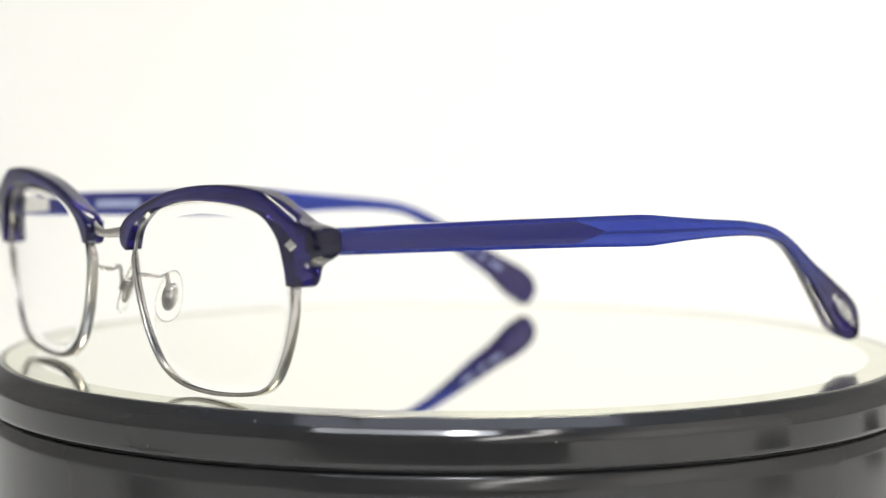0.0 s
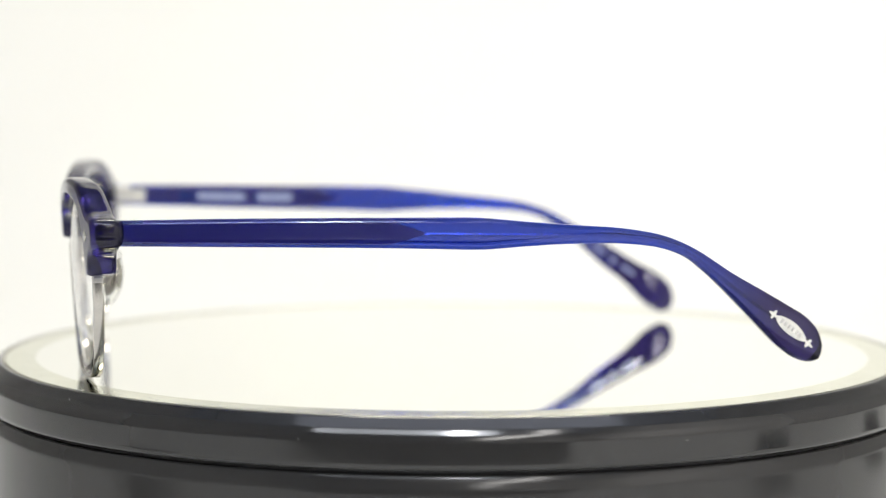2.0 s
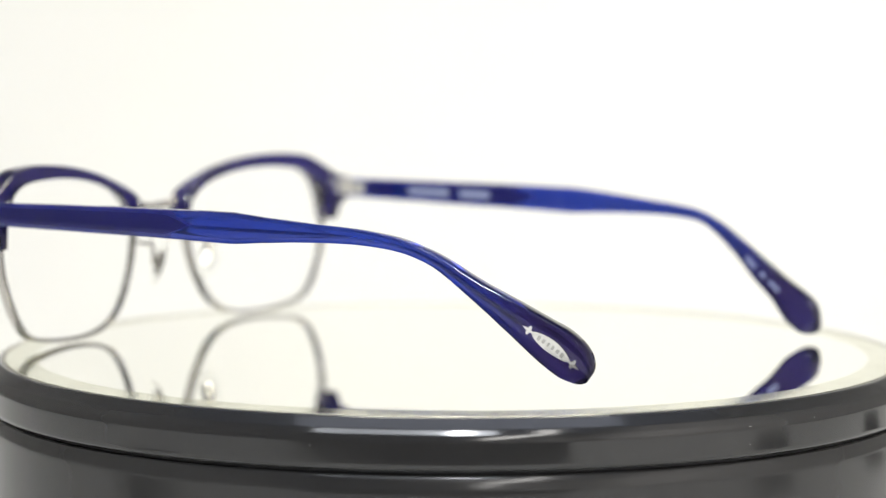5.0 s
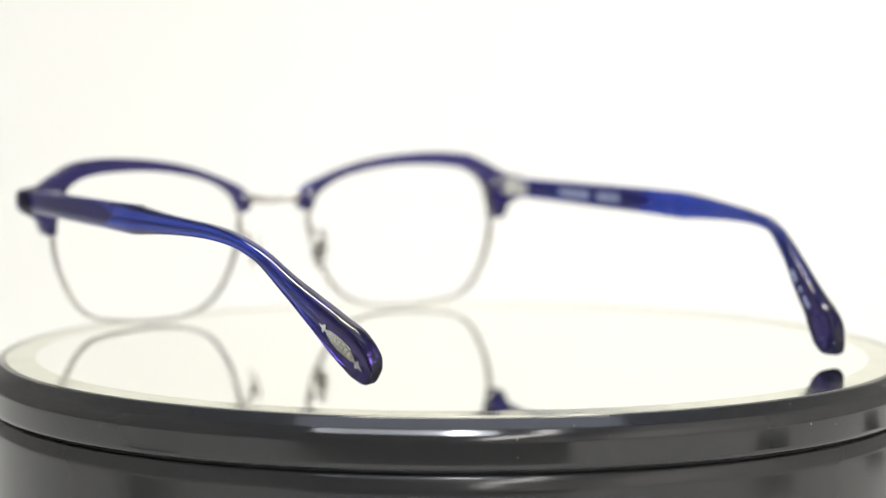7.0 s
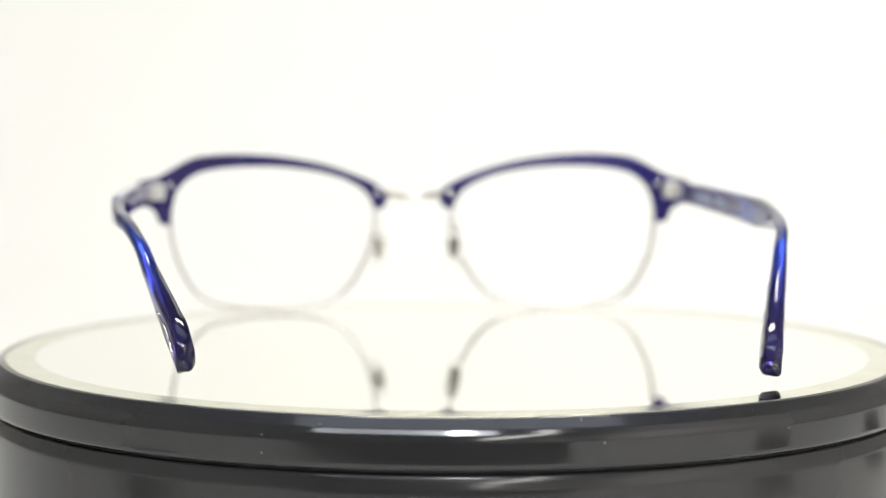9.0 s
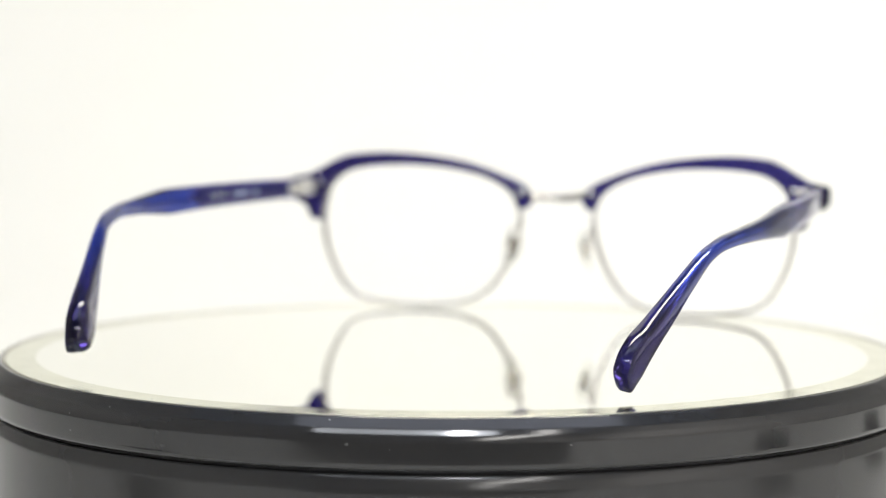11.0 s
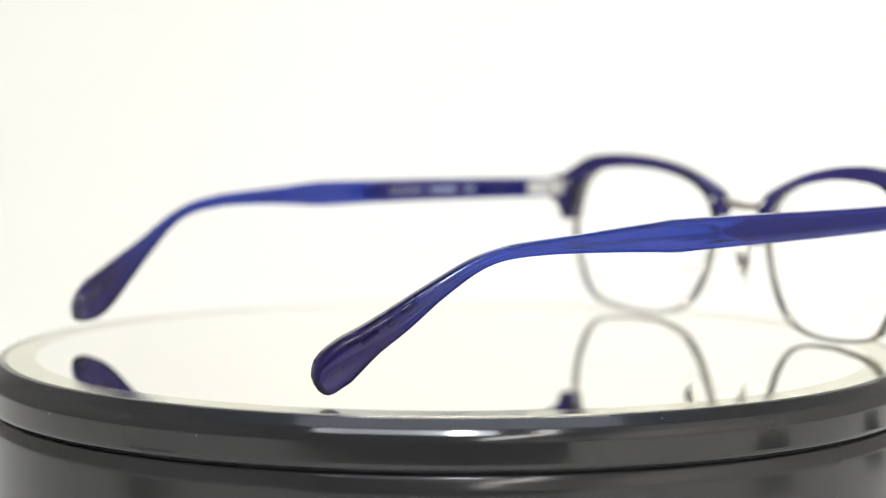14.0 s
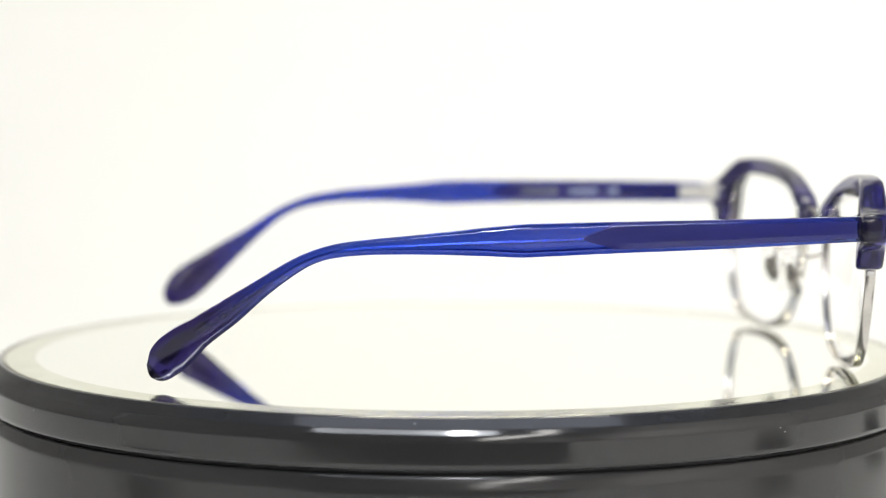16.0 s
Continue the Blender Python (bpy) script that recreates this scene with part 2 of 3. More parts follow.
def dust():
    rng = random.Random(5)
    bm = bmesh.new()
    for k in range(26):
        a = rng.uniform(0, 2 * math.pi)
        kind = rng.random()
        if kind < 0.45:
            r, z = 0.0974, rng.uniform(-0.0085, -0.0035)
        elif kind < 0.7:
            u = rng.random()
            r, z = 0.0949 + 0.0017 * u, -0.0005 - 0.0016 * u
        else:
            r, z = rng.uniform(0.089, 0.0934), 0.0
            z = -0.0005 * (r - 0.088) / 0.0056
        s = rng.uniform(0.00004, 0.0001)
        m = Matrix.Translation((r * math.cos(a), r * math.sin(a), z)) @ Euler((rng.uniform(0, 3), rng.uniform(0, 3), a)).to_matrix().to_4x4() @ Matrix.Diagonal((s, s * rng.uniform(0.6, 1.8), s, 1))
        bmesh.ops.create_icosphere(bm, subdivisions=1, radius=1, matrix=m)
    return tagged(part("dust", bm, dust_white, platter), kind="stuff")


dust()

# ---- the eyeglasses ----
glasses = tagged(empty("eyeglasses"), "blue acetate browline eyeglasses with silver wire rims on the mirror", "eyeglasses")
MID = -0.0007          # the middle of the bridge, beside the platter's axis


def y_front(x, z=0.025):
    """The front's outer face: bowed, and leaning back a little towards the bottom."""
    return 0.0812 - 1.45 * x * x + 0.06 * (z - 0.025)



def brow_depth(x):
    """The brow thickens towards the hinge."""
    u = min(1.0, max(0.0, (x - 0.044) / 0.018))
    return 0.0040 + 0.0013 * u * u * (3 - 2 * u)


# Lens outline in millimetres: distance from the middle, height.
LENS = [(59.6, 21.8), (59.2, 25.6), (57.4, 30.6), (52.5, 34.1), (42.9, 35.4), (30.5, 35.1), (19.4, 33.0), (12.5, 29.5), (9.8, 25.0),
        (9.7, 19.6), (12.6, 11.2), (17.6, 4.4), (24.6, 1.3), (34.5, 0.55), (44.5, 1.3), (50.3, 2.6), (54.0, 5.4), (57.0, 10.5), (59.0, 16.2)]
BROW_TOP = [(8.6, 24.8), (7.2, 25.4), (6.6, 27.4), (7.6, 29.7), (11.7, 32.3), (22.2, 36.0), (32.5, 37.9), (42.9, 38.6), (50.5, 38.3), (54.6, 37.5),
            (59.6, 34.9), (63.0, 33.1), (66.4, 32.4), (67.7, 31.9), (68.0, 31.0), (68.0, 28.0), (66.7, 26.7), (64.5, 25.7), (63.3, 24.5), (62.8, 23.1), (62.1, 22.0), (61.3, 21.6)]


def even(points, count):
    """The same line in steps of one length."""
    gaps = [0.0] + [float(np.linalg.norm(b - a)) for a, b in zip(points, points[1:])]
    at = np.cumsum(gaps)
    want = np.linspace(0, at[-1], count)
    return list(np.stack([np.interp(want, at, [p[k] for p in points]) for k in range(2)], axis=1))


def plate(outline, side, rounding, fine_from, fine):
    """A thick bent plate from an outline of (x, z) millimetres, with rounded edges; from fine_from on they are sharper."""
    pts = [np.array(p) / 1000 for p in outline]
    n = len(pts)
    area = sum(pts[i][0] * pts[(i + 1) % n][1] - pts[(i + 1) % n][0] * pts[i][1] for i in range(n))
    sgn = 1 if area > 0 else -1
    norms = []
    for i in range(n):
        t = pts[(i + 1) % n] - pts[i - 1]
        t = t / (np.linalg.norm(t) + 1e-12)
        norms.append(np.array((t[1], -t[0])) * sgn)
    rounds = [rounding if i < fine_from else fine for i in range(n)]
    for _ in range(3):
        rounds = [0.25 * rounds[i - 1] + 0.5 * rounds[i] + 0.25 * rounds[(i + 1) % n] for i in range(n)]
    rings = []
    for k in range(-1, 10):
        ring = []
        for p, m, r in zip(pts, norms, rounds):
            if k in (-1, 9):
                inset, d = r + 0.0002, float(k > 0)
            elif k <= 3:
                a = 0.5 * math.pi * k / 3
                inset, d = r * (1 - math.sin(a)), r * (1 - math.cos(a)) / 0.004
            elif k >= 5:
                a = 0.5 * math.pi * (8 - k) / 3
                inset, d = r * (1 - math.sin(a)), 1 - r * (1 - math.cos(a)) / 0.004
            else:
                inset, d = 0.0, 0.5
            q = p - m * inset
            ring.append((MID + side * q[0], y_front(q[0], q[1]) - d * brow_depth(p[0]), q[1]))
        rings.append(ring)
    bm = loft(rings, cap=False)
    bm.verts.ensure_lookup_table()
    # faces run across from the upper to the lower edge, so that they follow the bow
    for k in range(n // 2 - 1):
        a, b, c, d = k, k + 1, n - 2 - k, n - 1 - k
        bm.faces.new([bm.verts[v] for v in (d, c, b, a)])
        bm.faces.new([bm.verts[10 * n + v] for v in (a, b, c, d)])
    return bm


def wire_rim(side):
    """Flat metal band all round the lens."""
    loop = [p / 1000 for p in spline(LENS, 8, True)]
    n = len(loop)
    rings = []
    for i in range(n):
        p = loop[i]
        t = loop[(i + 1) % n] - loop[i - 1]
        t = t / np.linalg.norm(t)
        out = np.array((-t[1], t[0]))
        c = np.array((34.5e-3, 19e-3))
        if np.dot(out, p - c) < 0:
            out = -out
        yc = y_front(p[0], p[1]) - 0.0021
        # under the brow the wire lies in the acetate's groove
        w = min(1.0, max(0.0, (p[1] - 0.0228) / 0.0028))
        ring = []
        for r, d in ((0.37, -0.82), (0.37, 0.82), (0.26, 0.95), (-0.26, 0.95), (-0.37, 0.82), (-0.37, -0.82), (-0.26, -0.95), (0.26, -0.95)):
            q = p + out * (r * (1 - 0.6 * w) + 0.12 * w) * 1e-3
            ring.append((MID + side * q[0], yc + d * (1 - 0.5 * w) * 1e-3, q[1]))
        rings.append(ring)
    return loft(rings, closed=True)


def lens(side):
    """A thin curved blank, thicker than paper, in the band."""
    loop = [p / 1000 for p in spline(LENS, 4, True)]
    c = np.array((34.5e-3, 19e-3))
    bm = bmesh.new()
    shells = []
    for lift in (0.00025, -0.00025):
        levels = []
        for f in (0.999, 0.85, 0.65, 0.45, 0.22):
            levels.append([bm.verts.new((MID + side * q[0], y_front(q[0], q[1]) - 0.0021 + lift + 1.1 * (1 - f * f) * 0.0009, q[1])) for q in (c + (p - c) * f for p in loop)])
        mid = bm.verts.new((MID + side * c[0], y_front(c[0], c[1]) - 0.0021 + lift + 0.001, c[1]))
        n = len(loop)
        for a, b in zip(levels, levels[1:]):
            for k in range(n):
                bm.faces.new((a[k], a[(k + 1) % n], b[(k + 1) % n], b[k]))
        for k in range(n):
            bm.faces.new((levels[-1][k], levels[-1][(k + 1) % n], mid))
        shells.append(levels[0])
    n = len(loop)
    for k in range(n):
        bm.faces.new((shells[0][k], shells[0][(k + 1) % n], shells[1][(k + 1) % n], shells[1][k]))
    return bm


# Temple, seen from the side: distance along y, height, half height (millimetres). The two were bent by hand and differ at the ear.
TEMPLE_LEFT = [(69.6, 29.6, 2.25), (54, 29.7, 2.45), (37, 29.7, 2.6), (20, 29.6, 2.72), (8, 29.45, 2.87), (3, 29.35, 2.85), (-3, 29.27, 2.42), (-11, 29.12, 1.94), (-20, 28.8, 1.64),
               (-25, 28.3, 1.48), (-29.5, 27.52, 1.36), (-33.5, 26.2, 1.27), (-37.7, 24.0, 1.36), (-43.8, 19.5, 1.95), (-50, 15.0, 3.05), (-54.8, 11.4, 3.95), (-57.7, 9.25, 4.4),
               (-60.2, 7.1, 4.15), (-61.8, 5.6, 3.2), (-62.7, 4.75, 2.2), (-63.2, 4.3, 1.05), (-63.35, 4.2, 0.3)]
TEMPLE_RIGHT = [(69.6, 29.6, 2.25), (54, 29.5, 2.45), (37, 29.36, 2.68), (20, 29.31, 2.85), (8, 29.17, 2.97), (3, 29.1, 3.02), (-3, 29.05, 2.66), (-11, 28.87, 2.17), (-20, 28.58, 1.72),
                (-25, 28.3, 1.52), (-29.5, 27.85, 1.4), (-33.5, 26.9, 1.27), (-37.7, 24.98, 1.42), (-43.8, 21.0, 1.85), (-50, 16.4, 2.62), (-55.5, 12.65, 3.12), (-59, 10.05, 3.9),
                (-61.6, 7.75, 4.15), (-63.1, 6.0, 3.35), (-64.2, 4.9, 2.4), (-64.75, 4.4, 1.2), (-64.9, 4.25, 0.3)]
SPLAY_Y = [-66, -62, -50, -42, -30, -20, -8, 4, 16, 45, 70]
SPLAY_X = [55.0, 56.1, 60.0, 62.8, 66.3, 68.5, 70.1, 70.6, 70.6, 69.1, 66.7]


def splay(y):
    """Distance of the temple's outer face from the middle."""
    return float(np.interp(y, SPLAY_Y, SPLAY_X))


def half_thick(y):
    """Half the thickness of the temple, front to ear end."""
    return float(np.interp(y, (-66, -58, -48, -34, -12, 10, 40, 70), (2.0, 2.05, 1.72, 1.25, 1.3, 1.55, 1.65, 1.7)))


def temple_line(side, per=5):
    pts = spline(TEMPLE_LEFT if side < 0 else TEMPLE_RIGHT, per)
    ys = np.array([p[0] for p in pts])
    xs = np.array([splay(y) + (0.55 * min(1.0, max(0.0, (-38 - y) / 20)) if side > 0 else 0.0) for y in ys])
    for _ in range(12):
        xs[1:-1] = 0.25 * xs[:-2] + 0.5 * xs[1:-1] + 0.25 * xs[2:]
    return [(x, p[0], p[1], max(p[2], 0.12)) for x, p in zip(xs, pts)]


def temple_frame(line, i):
    a, b = line[max(i - 1, 0)], line[min(i + 1, len(line) - 1)]
    t = Vector((b[0] - a[0], b[1] - a[1], b[2] - a[2])).normalized()
    up = Vector((0, -t.z, t.y)).normalized()
    if up.z < 0:
        up = -up
    out = t.cross(up).normalized()
    if out.x < 0:
        out = -out
    return t, up, out


def temple_body(side):
    line = temple_line(side)
    rings = []
    for i, (x, y, z, h) in enumerate(line):
        t, up, out = temple_frame(line, i)
        th = half_thick(y)
        th = th * min(1.0, h / 3.3) ** 0.6 if y < -58 else th
        ch = min(0.85, h * 0.36)
        ring = []
        c = Vector((x, y, z)) - out * th
        sides = []
        for cx in (0.06 + 0.42 * (ch - 0.14), 0.06 + 0.35 * (ch - 0.14)):
            quarter = [(th, (h - ch) * 0.5), (th, h - ch - 0.06), (th - 0.03, h - ch + 0.06), (th - cx + 0.03, h - 0.08), (th - cx - 0.06, h)]
            sides.append([(a, -b) for a, b in quarter[::-1]] + quarter)
        for a, b in sides[0] + [(-a, -b) for a, b in sides[1]]:
            k = min(0.9, max(0.0, (6 - y) / 26))
            e = 1 - k + k / (abs(a / th) ** 2.9 + abs(b / h) ** 2.9) ** (1 / 2.9)
            ring.append(c + out * a * e + up * b * e)
        rings.append([(side * p.x / 1000, p.y / 1000, p.z / 1000) for p in ring])
    return loft(rings)


def core_wire(side):
    """A six-sided bar, its outer ridge towards the temple's face."""
    line = temple_line(side)
    rings = []
    for i, (x, y, z, h) in enumerate(line):
        if -53.5 < y < 16:
            t, up, out = temple_frame(line, i)
            p = Vector((x, y, z)) - out * half_thick(y) * 0.85 - up * 0.2
            f = min(1.0, max(0.3, (y + 54) / 3))
            rings.append([(side * q.x / 1000, q.y / 1000, q.z / 1000) for q in
                          (p + out * a * f + up * b * f for a, b in ((0.42, 0), (0.33, 0.34), (-0.33, 0.34), (-0.42, 0), (-0.33, -0.34), (0.33, -0.34)))])
    return loft(rings)


def core_tongue(side):
    """The wide front end of the core, which runs out to a point."""
    line = temple_line(side)
    rings = []
    for i, (x, y, z, h) in enumerate(line):
        if 14.5 < y < 69.65:
            t, up, out = temple_frame(line, i)
            hh = (h - 0.80) * min(1.0, max(0.02, (y - 15.3) / 5.0)) ** 0.6
            c, deep = Vector((x, y, z)), 2 * half_thick(y) - 0.25
            rings.append([(side * p.x / 1000, p.y / 1000, p.z / 1000) for p in (c - out * 0.25 + up * hh, c - out * 0.25 - up * hh, c - out * deep - up * hh, c - out * deep + up * hh)])
    return loft(rings)


def on_temple(side, y, lift, inner=False):
    """A pose on the temple's outer (or inner) face at y: x runs towards the front, y up, z out of the face."""
    line = temple_line(side)
    i = min(range(len(line)), key=lambda k: abs(line[k][1] - y))
    t, up, out = temple_frame(line, i)
    x, yy, z, h = line[i]
    c = Vector((x, yy, z)) + out * (lift if not inner else -2 * half_thick(yy) - lift)
    c = c + t * ((y - yy) / t.y)
    along = -t if t.y < 0 else t
    if inner:
        out = -out
    m = Matrix((along, up, out)).transposed().to_4x4()
    m.translation = c
    flip = Matrix.Diagonal((side, 1, 1, 1))
    return Matrix.Diagonal((0.001, 0.001, 0.001, 1)) @ flip @ m


def flat_shape(points, m, thick, bm=None):
    """A thin raised plate from (u, v) millimetres on a pose from on_temple."""
    bm = bm or bmesh.new()
    place = m if callable(m) else (lambda p: m @ p)
    loft([[place(Vector((u, v, w))) for u, v in points] for w in (-0.25, thick)], bm=bm)
    bmesh.ops.triangulate(bm, faces=[f for f in bm.faces if len(f.verts) > 4])
    return bm


def temple(side, droop, swing, ahead):
    th = empty("temple")
    th.parent = glasses
    th["label"] = "blue translucent acetate temple with a metal core"
    hinge = Matrix.Translation((MID, 0.0696 + ahead, 0.0296)) @ pose(0, 0, 0, droop, 0, swing) @ Matrix.Translation((0, -0.0696, -0.0296))
    th.matrix_local = hinge
    part("temple_arm", temple_body(side), acetate, th)
    part("core_wire", core_wire(side), core_metal, th, "bright blue core wire showing through", smooth=False)
    part("core_tongue", core_tongue(side), tongue_violet, th, "violet blue core tongue", smooth=False)
    m = on_temple(side, 69.6, 0.0)
    part("end_cap", box((0.0003, 0.0028, 0.0040), m @ Vector((0.15, 0, -1.7)), 0.0001, pose(0, 0, 0, 0, 0, 90 + side * -7)), bright_silver, th, "thin silver plate at the joint", smooth=False)
    # hinge leaf on the inner face
    m = on_temple(side, 65.6, 0.0, True)
    leaf = bmesh.new()
    flat_shape([(-4.6, -1.5), (3.8, -1.6), (3.8, 1.6), (-4.6, 1.5)], m, 0.9, leaf)
    part("hinge_leaf", leaf, satin_nickel, th, "satin silver hinge leaf", smooth=False)
    return th


def oval(a, b, power=1.0, n=28):
    return [(a * math.copysign(abs(math.cos(s)) ** power, math.cos(s)), b * math.sin(s)) for s in (2 * math.pi * k / n for k in range(n))]


def flower(u, v, r, m, bm):
    """A small four-lobed ornament."""
    pts = []
    for k in range(32):
        a = 2 * math.pi * k / 32
        q = r * (0.45 + 0.55 * abs(math.cos(2 * a)) ** 2.5)
        pts.append((u + q * 1.15 * math.cos(a), v + q * math.sin(a)))
    flat_shape(pts, m, 0.09, bm)


def medallion(th, side):
    along = 0.79

    def m(p):
        """The plaque bends with the temple's face."""
        return on_temple(side, -56.8 + along * p.x, 0.08) @ Vector((0, p.y + 0.35, p.z))

    bm = bmesh.new()
    flat_shape(oval(4.0, 1.25, 1.25), m, 0.10, bm)
    flower(4.7, 0, 0.95, m, bm)
    flower(-4.7, 0, 0.95, m, bm)
    flat_shape([(5.2, -0.25), (6.1, 0), (5.2, 0.25)], m, 0.09, bm)
    flat_shape([(-5.2, 0.25), (-6.1, 0), (-5.2, -0.25)], m, 0.09, bm)
    plaque = part("medallion", bm, bright_silver, th, "pale silver oval plaque with flower ends", smooth=False)
    for k, w in enumerate((0.62, 0.55, 0.4, 0.5, 0.6, 0.62)):
        u = 2.45 - 0.98 * k
        hh = 0.48 if k in (0, 5) else 0.42
        part("bar", flat_shape([(u - w / 2, -hh), (u + w / 2, -hh), (u + w / 2, hh), (u - w / 2, hh)], m, 0.14), etched, plaque, smooth=False)


def inner_print(th, side, spans):
    for y0, y1, hh in spans:
        m = on_temple(side, (y0 + y1) / 2, 0.0, True)
        w = abs(y1 - y0) / 2
        part("printed_bar", flat_shape([(-w, -hh), (w, -hh), (w, hh), (-w, hh)], m, 0.04), print_faded, th, "pale printed lettering", smooth=False)


def lettering(th, side, text, y, size):
    """Printed figures on the inner face."""
    cu = bpy.data.curves.new("figures", "FONT")
    cu.body, cu.size, cu.align_x, cu.align_y, cu.extrude = text, size, "CENTER", "CENTER", 0.02
    tmp = new("figures", cu)
    me = bpy.data.meshes.new_from_object(tmp.evaluated_get(bpy.context.evaluated_depsgraph_get()))
    bpy.data.objects.remove(tmp)
    m = on_temple(side, y, 0.03, True)
    # the words read along the temple when seen from inside
    flip = Matrix.Diagonal((1, 1, 1, 1)) if side < 0 else Matrix.Diagonal((-1, 1, 1, 1))
    me.transform(m @ flip)
    me.materials.append(print_white)
    ob = new("figures", me)
    ob.parent = th
    ob["label"] = "white printed size figures"
    return ob


def front_side(side):
    top = even(spline(BROW_TOP, 8), 96)
    low = even(spline(LENS, 8, True)[: 8 * 8 + 1], 96)
    part("brow", plate(top + low, side, 0.0009, len(top), 0.0003), brow_acetate, glasses, "thick polished blue acetate browline", turned=True)
    part("rim", wire_rim(side), silver, glasses, "thin antique silver eye wire")
    ob = part("lens", lens(side), lens_glass, glasses, "clear lens")
    ob.visible_shadow = False
    # end block that turns back to the hinge
    xs = 0.0655
    part("endpiece", box((0.0042, 0.0050, 0.0046), (MID + side * xs, y_front(xs) - 0.0038, 0.0297), 0.0014, pose(0, 0, 0, 0, 0, side * 12)), brow_acetate, glasses, "dark blue end block at the hinge")
    # rivets on the back, pointed diamond on the front
    for x, z in ((59.3e-3 + 0.0003, 0.0311), (9.0e-3, 0.0289)):
        part("rivet", dome(0.00075, 0.00045, (MID + side * x, y_front(x) - brow_depth(x) - 0.0001, z), (0, -1, 0)), bright_silver, glasses, "domed silver rivet")
    x, z = 0.0617, 0.0290
    bm = bmesh.new()
    ring = []
    for lift, f in ((-0.0003, 1.0), (0.00025, 1.0), (0.0004, 0.8)):
        ring.append([(MID + side * (x + du * f), y_front(x + du * f) + lift, z + dv * f) for du, dv in ((0.00165, 0), (0, 0.00112), (-0.00165, 0), (0, -0.00112))])
    loft(ring, bm=bm)
    part("diamond_rivet", bm, bright_silver, glasses, "pale silver diamond rivet", smooth=False)
    # small barrel that closes the eye wire under the brow
    bx = 0.0597
    part("rim_barrel", box((0.0011, 0.0017, 0.0011), (MID + side * bx, y_front(bx, 0.021) - 0.0022, 0.0208), 0.00025), etched, glasses, "dark metal barrel of the eye wire", smooth=False)
    # hinge block
    hx = 0.0632
    hy = y_front(hx) - brow_depth(hx) - 0.0012
    hinge = part("hinge", box((0.0046, 0.0034, 0.0038), (MID + side * hx, hy, 0.0298), 0.0003), satin_nickel, glasses, "satin silver hinge block", smooth=False)
    part("hinge_screw", dome(0.0006, 0.0003, (MID + side * (hx - 0.0004), hy - 0.0017, 0.0299), (0, -1, 0)), silver, hinge)
    part("knuckle", box((0.0016, 0.0016, 0.0030), (MID + side * (hx + 0.0016), hy - 0.0020, 0.0298), 0.0003), satin_nickel, hinge, smooth=False)
    part("slot", box((0.0016, 0.0005, 0.0011), (MID + side * (hx + 0.0002), hy - 0.00185, 0.0297), 0.0001), etched, hinge, "dark slot in the hinge", smooth=False)
    for dz in (-0.0012, 0.0012):
        part("barrel", box((0.0015, 0.0018, 0.0011), (MID + side * (hx + 0.0018), hy - 0.0026, 0.0298 + dz), 0.0004), satin_nickel, hinge)
    # nose pad on its arm
    pad_c = Vector((MID + side * 0.0090, 0.0715, 0.0157))
    turn = Euler((radians(8), radians(side * -16), radians(side * 38))).to_matrix().to_4x4()
    rings = []
    for f, d in ((0.30, 0.95), (0.70, 0.85), (0.93, 0.5), (1.0, 0.0), (0.93, -0.45), (0.70, -0.8), (0.30, -0.9)):
        ring = []
        for k in range(24):
            a = 2 * math.pi * k / 24
            v = Vector((d * 0.9e-3, math.cos(a) * 2.6e-3 * f * (1 - 0.15 * math.sin(a)), math.sin(a) * 5.1e-3 * f))
            ring.append(pad_c + turn.to_3x3() @ v)
        rings.append(ring)
    pad = part("nose_pad", loft(rings), pad_silicone, glasses, "clear silicone nose pad")
    pad.visible_shadow = False
    rings = []
    for d, f in ((-0.25, 0.9), (-0.2, 1.0), (0.2, 1.0), (0.25, 0.9)):
        rings.append([pad_c + turn.to_3x3() @ Vector((d * 1e-3, math.cos(a) * 1.5e-3 * f, math.sin(a) * 2.9e-3 * f)) for a in (2 * math.pi * k / 24 for k in range(24))])
    part("pad_core", loft(rings), silver, pad, "oval metal plate in the pad")
    part("pad_box", box((0.0012, 0.0014, 0.0022), pad_c + turn.to_3x3() @ Vector((side * 0.0011, 0, 0.0003)), 0.0002, turn), silver, pad, smooth=False)
    root = Vector((MID + side * 0.0098, y_front(0.0098) - 0.0028, 0.0204))
    inner = turn.to_3x3() @ Vector((side * 0.0014, 0, 0))
    path = spline([root, root + Vector((0, -0.0022, -0.0005)), Vector((pad_c.x + side * 0.0012, 0.0742, 0.0197)), pad_c + inner + Vector((0, 0.0004, 0.0040)), pad_c + inner * 0.9 + Vector((0, 0, 0.0006))], 5)
    part("pad_arm", tube(path, 0.00042, 8), silver, glasses, "bent silver pad arm")


def bridge():
    path = []
    for k in range(25):
        u = -1 + k / 12
        path.append(Vector((MID + u * 0.0078, y_front(0.0078) - 0.0020 + 0.0016 * (1 - u * u), 0.0285 - 0.0009 * (1 - abs(u) ** 1.6))))
    rings = []
    for i, p in enumerate(path):
        t = (path[min(i + 1, 24)] - path[max(i - 1, 0)]).normalized()
        up = Vector((0, 0, 1))
        out = t.cross(up).normalized()
        u = abs(-1 + i / 12)
        hh, th = 0.00075 + 0.00030 * u, 0.00055
        rings.append([p + out * a * th + up * b * hh for a, b in ((1, -0.7), (1, 0.7), (0.7, 1), (-0.7, 1), (-1, 0.7), (-1, -0.7), (-0.7, -1), (0.7, -1))])
    part("bridge", loft(rings), silver, glasses, "curved silver metal bridge")


for s in (-1, 1):
    front_side(s)
bridge()
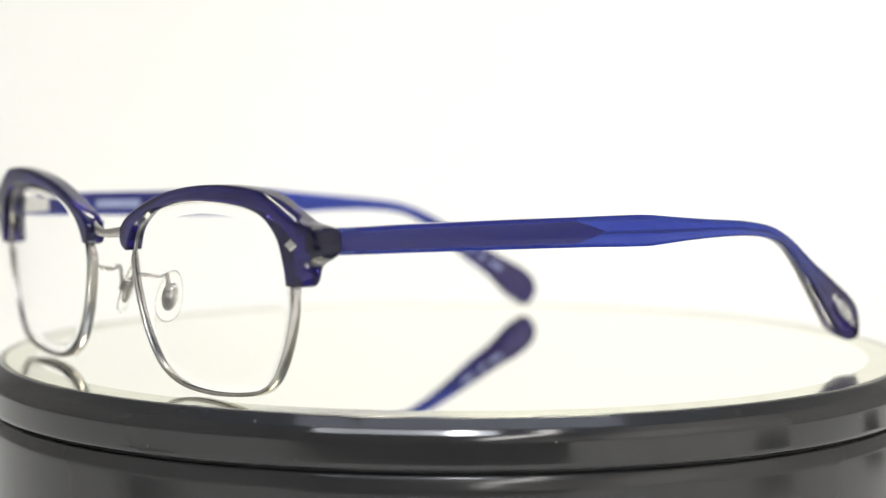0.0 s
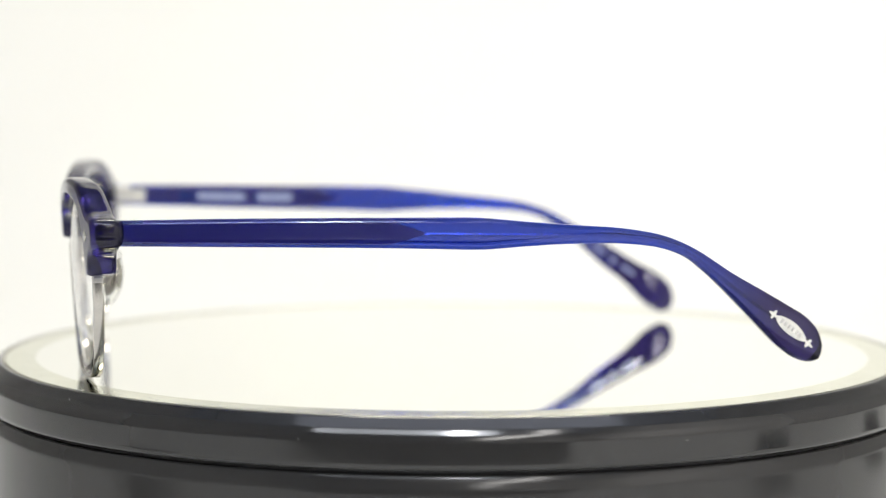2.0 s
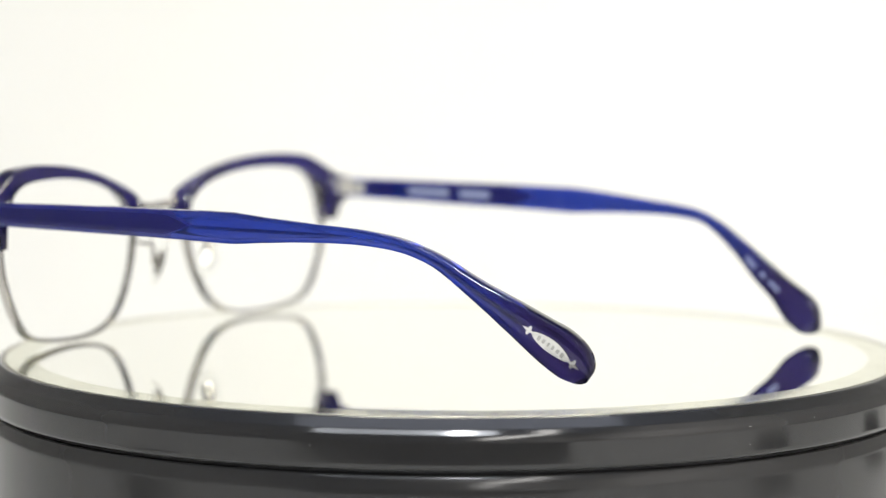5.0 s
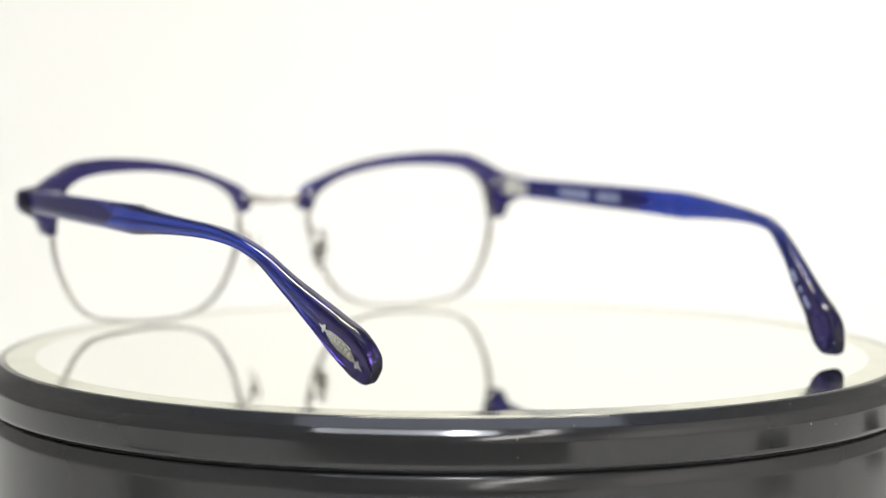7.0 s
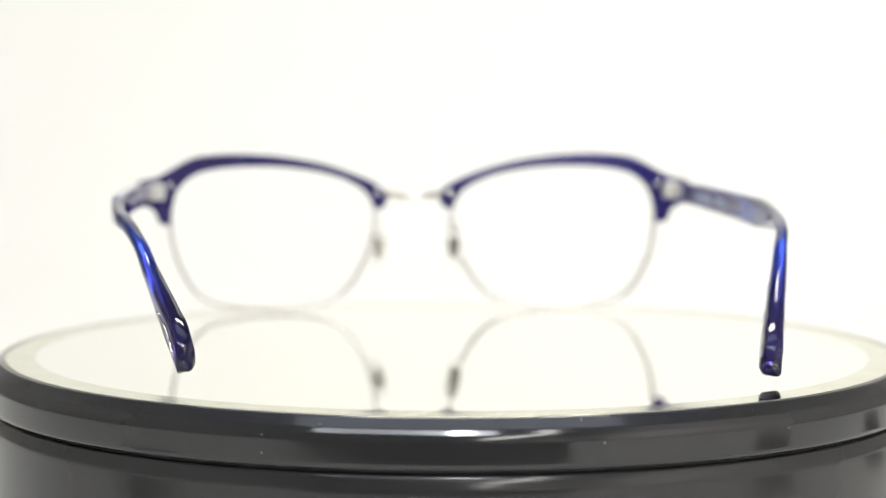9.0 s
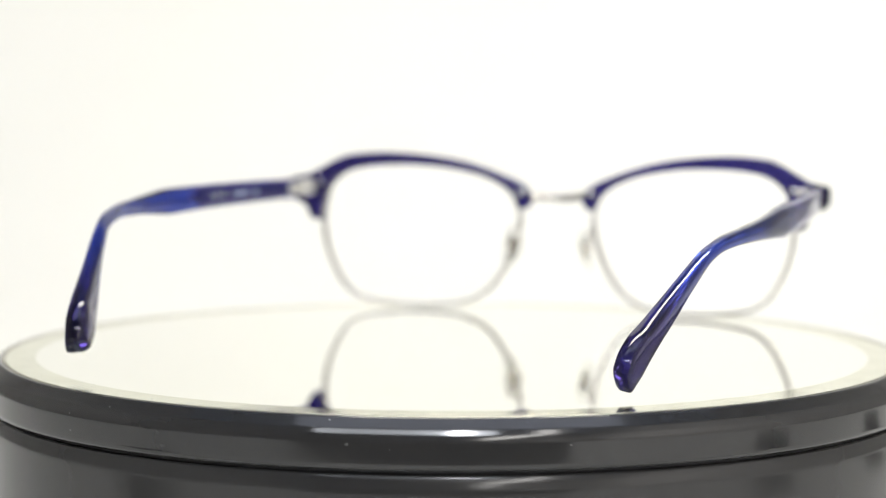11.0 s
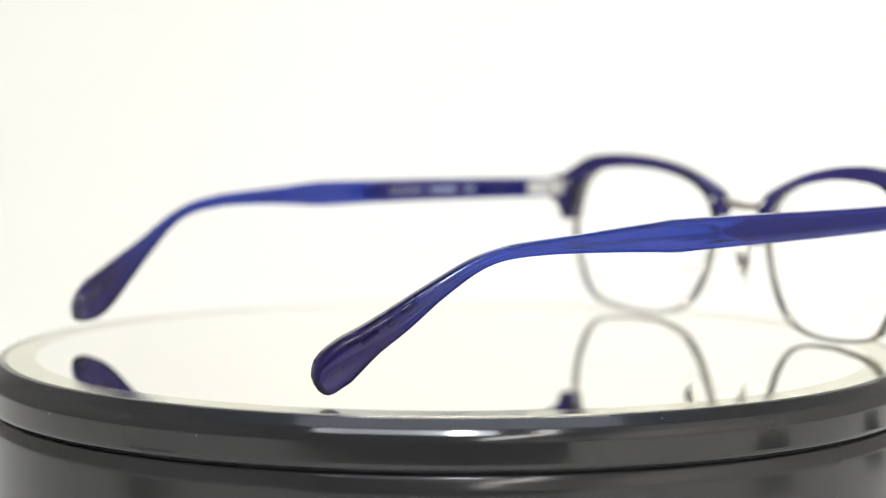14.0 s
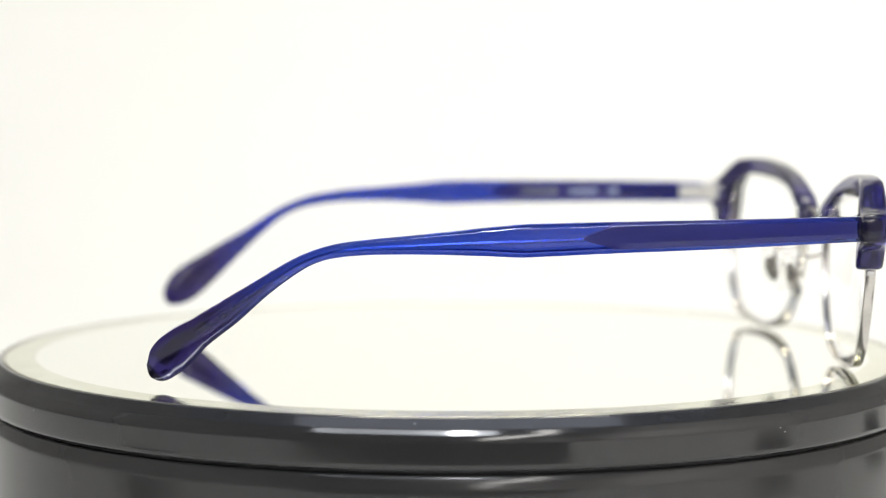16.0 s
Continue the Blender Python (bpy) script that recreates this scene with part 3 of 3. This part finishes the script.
# The front stands a little askew: its right end is further ahead.
SKEW = Matrix.Translation((MID, 0.077, 0)) @ pose(0, 0, 0, 0, 0, 0.55) @ Matrix.Translation((-MID, -0.077, 0))
for ob in glasses.children:
    ob.matrix_local = SKEW
temple_left = temple(-1, 0.0, -0.4, 0.0)
temple_right = temple(1, 1.05, 0.22, 0.0034)
medallion(temple_left, -1)
inner_print(temple_right, 1, [(53.0, 37.4, 0.95), (35.3, 26.0, 0.95)])
inner_print(temple_right, 1, [(-46.5, -50.0, 0.4), (-51.0, -52.4, 0.45), (-53.4, -57.0, 0.4)])
inner_print(temple_left, -1, [(41.2, 34.2, 0.5), (46.3, 43.6, 0.5)])
lettering(temple_left, -1, "51\u25a118-140", 27.0, 1.75)


# ---- what moves ----
def motions():
    rows = []
    for k in range(33):
        t = 0.5 * k
        rows.append((t, pose(0, 0, 0, 0, 0, -SPIN * (t - BACK_TIME))))
    walk(glasses, rows)
    walk(platter, rows)


motions()
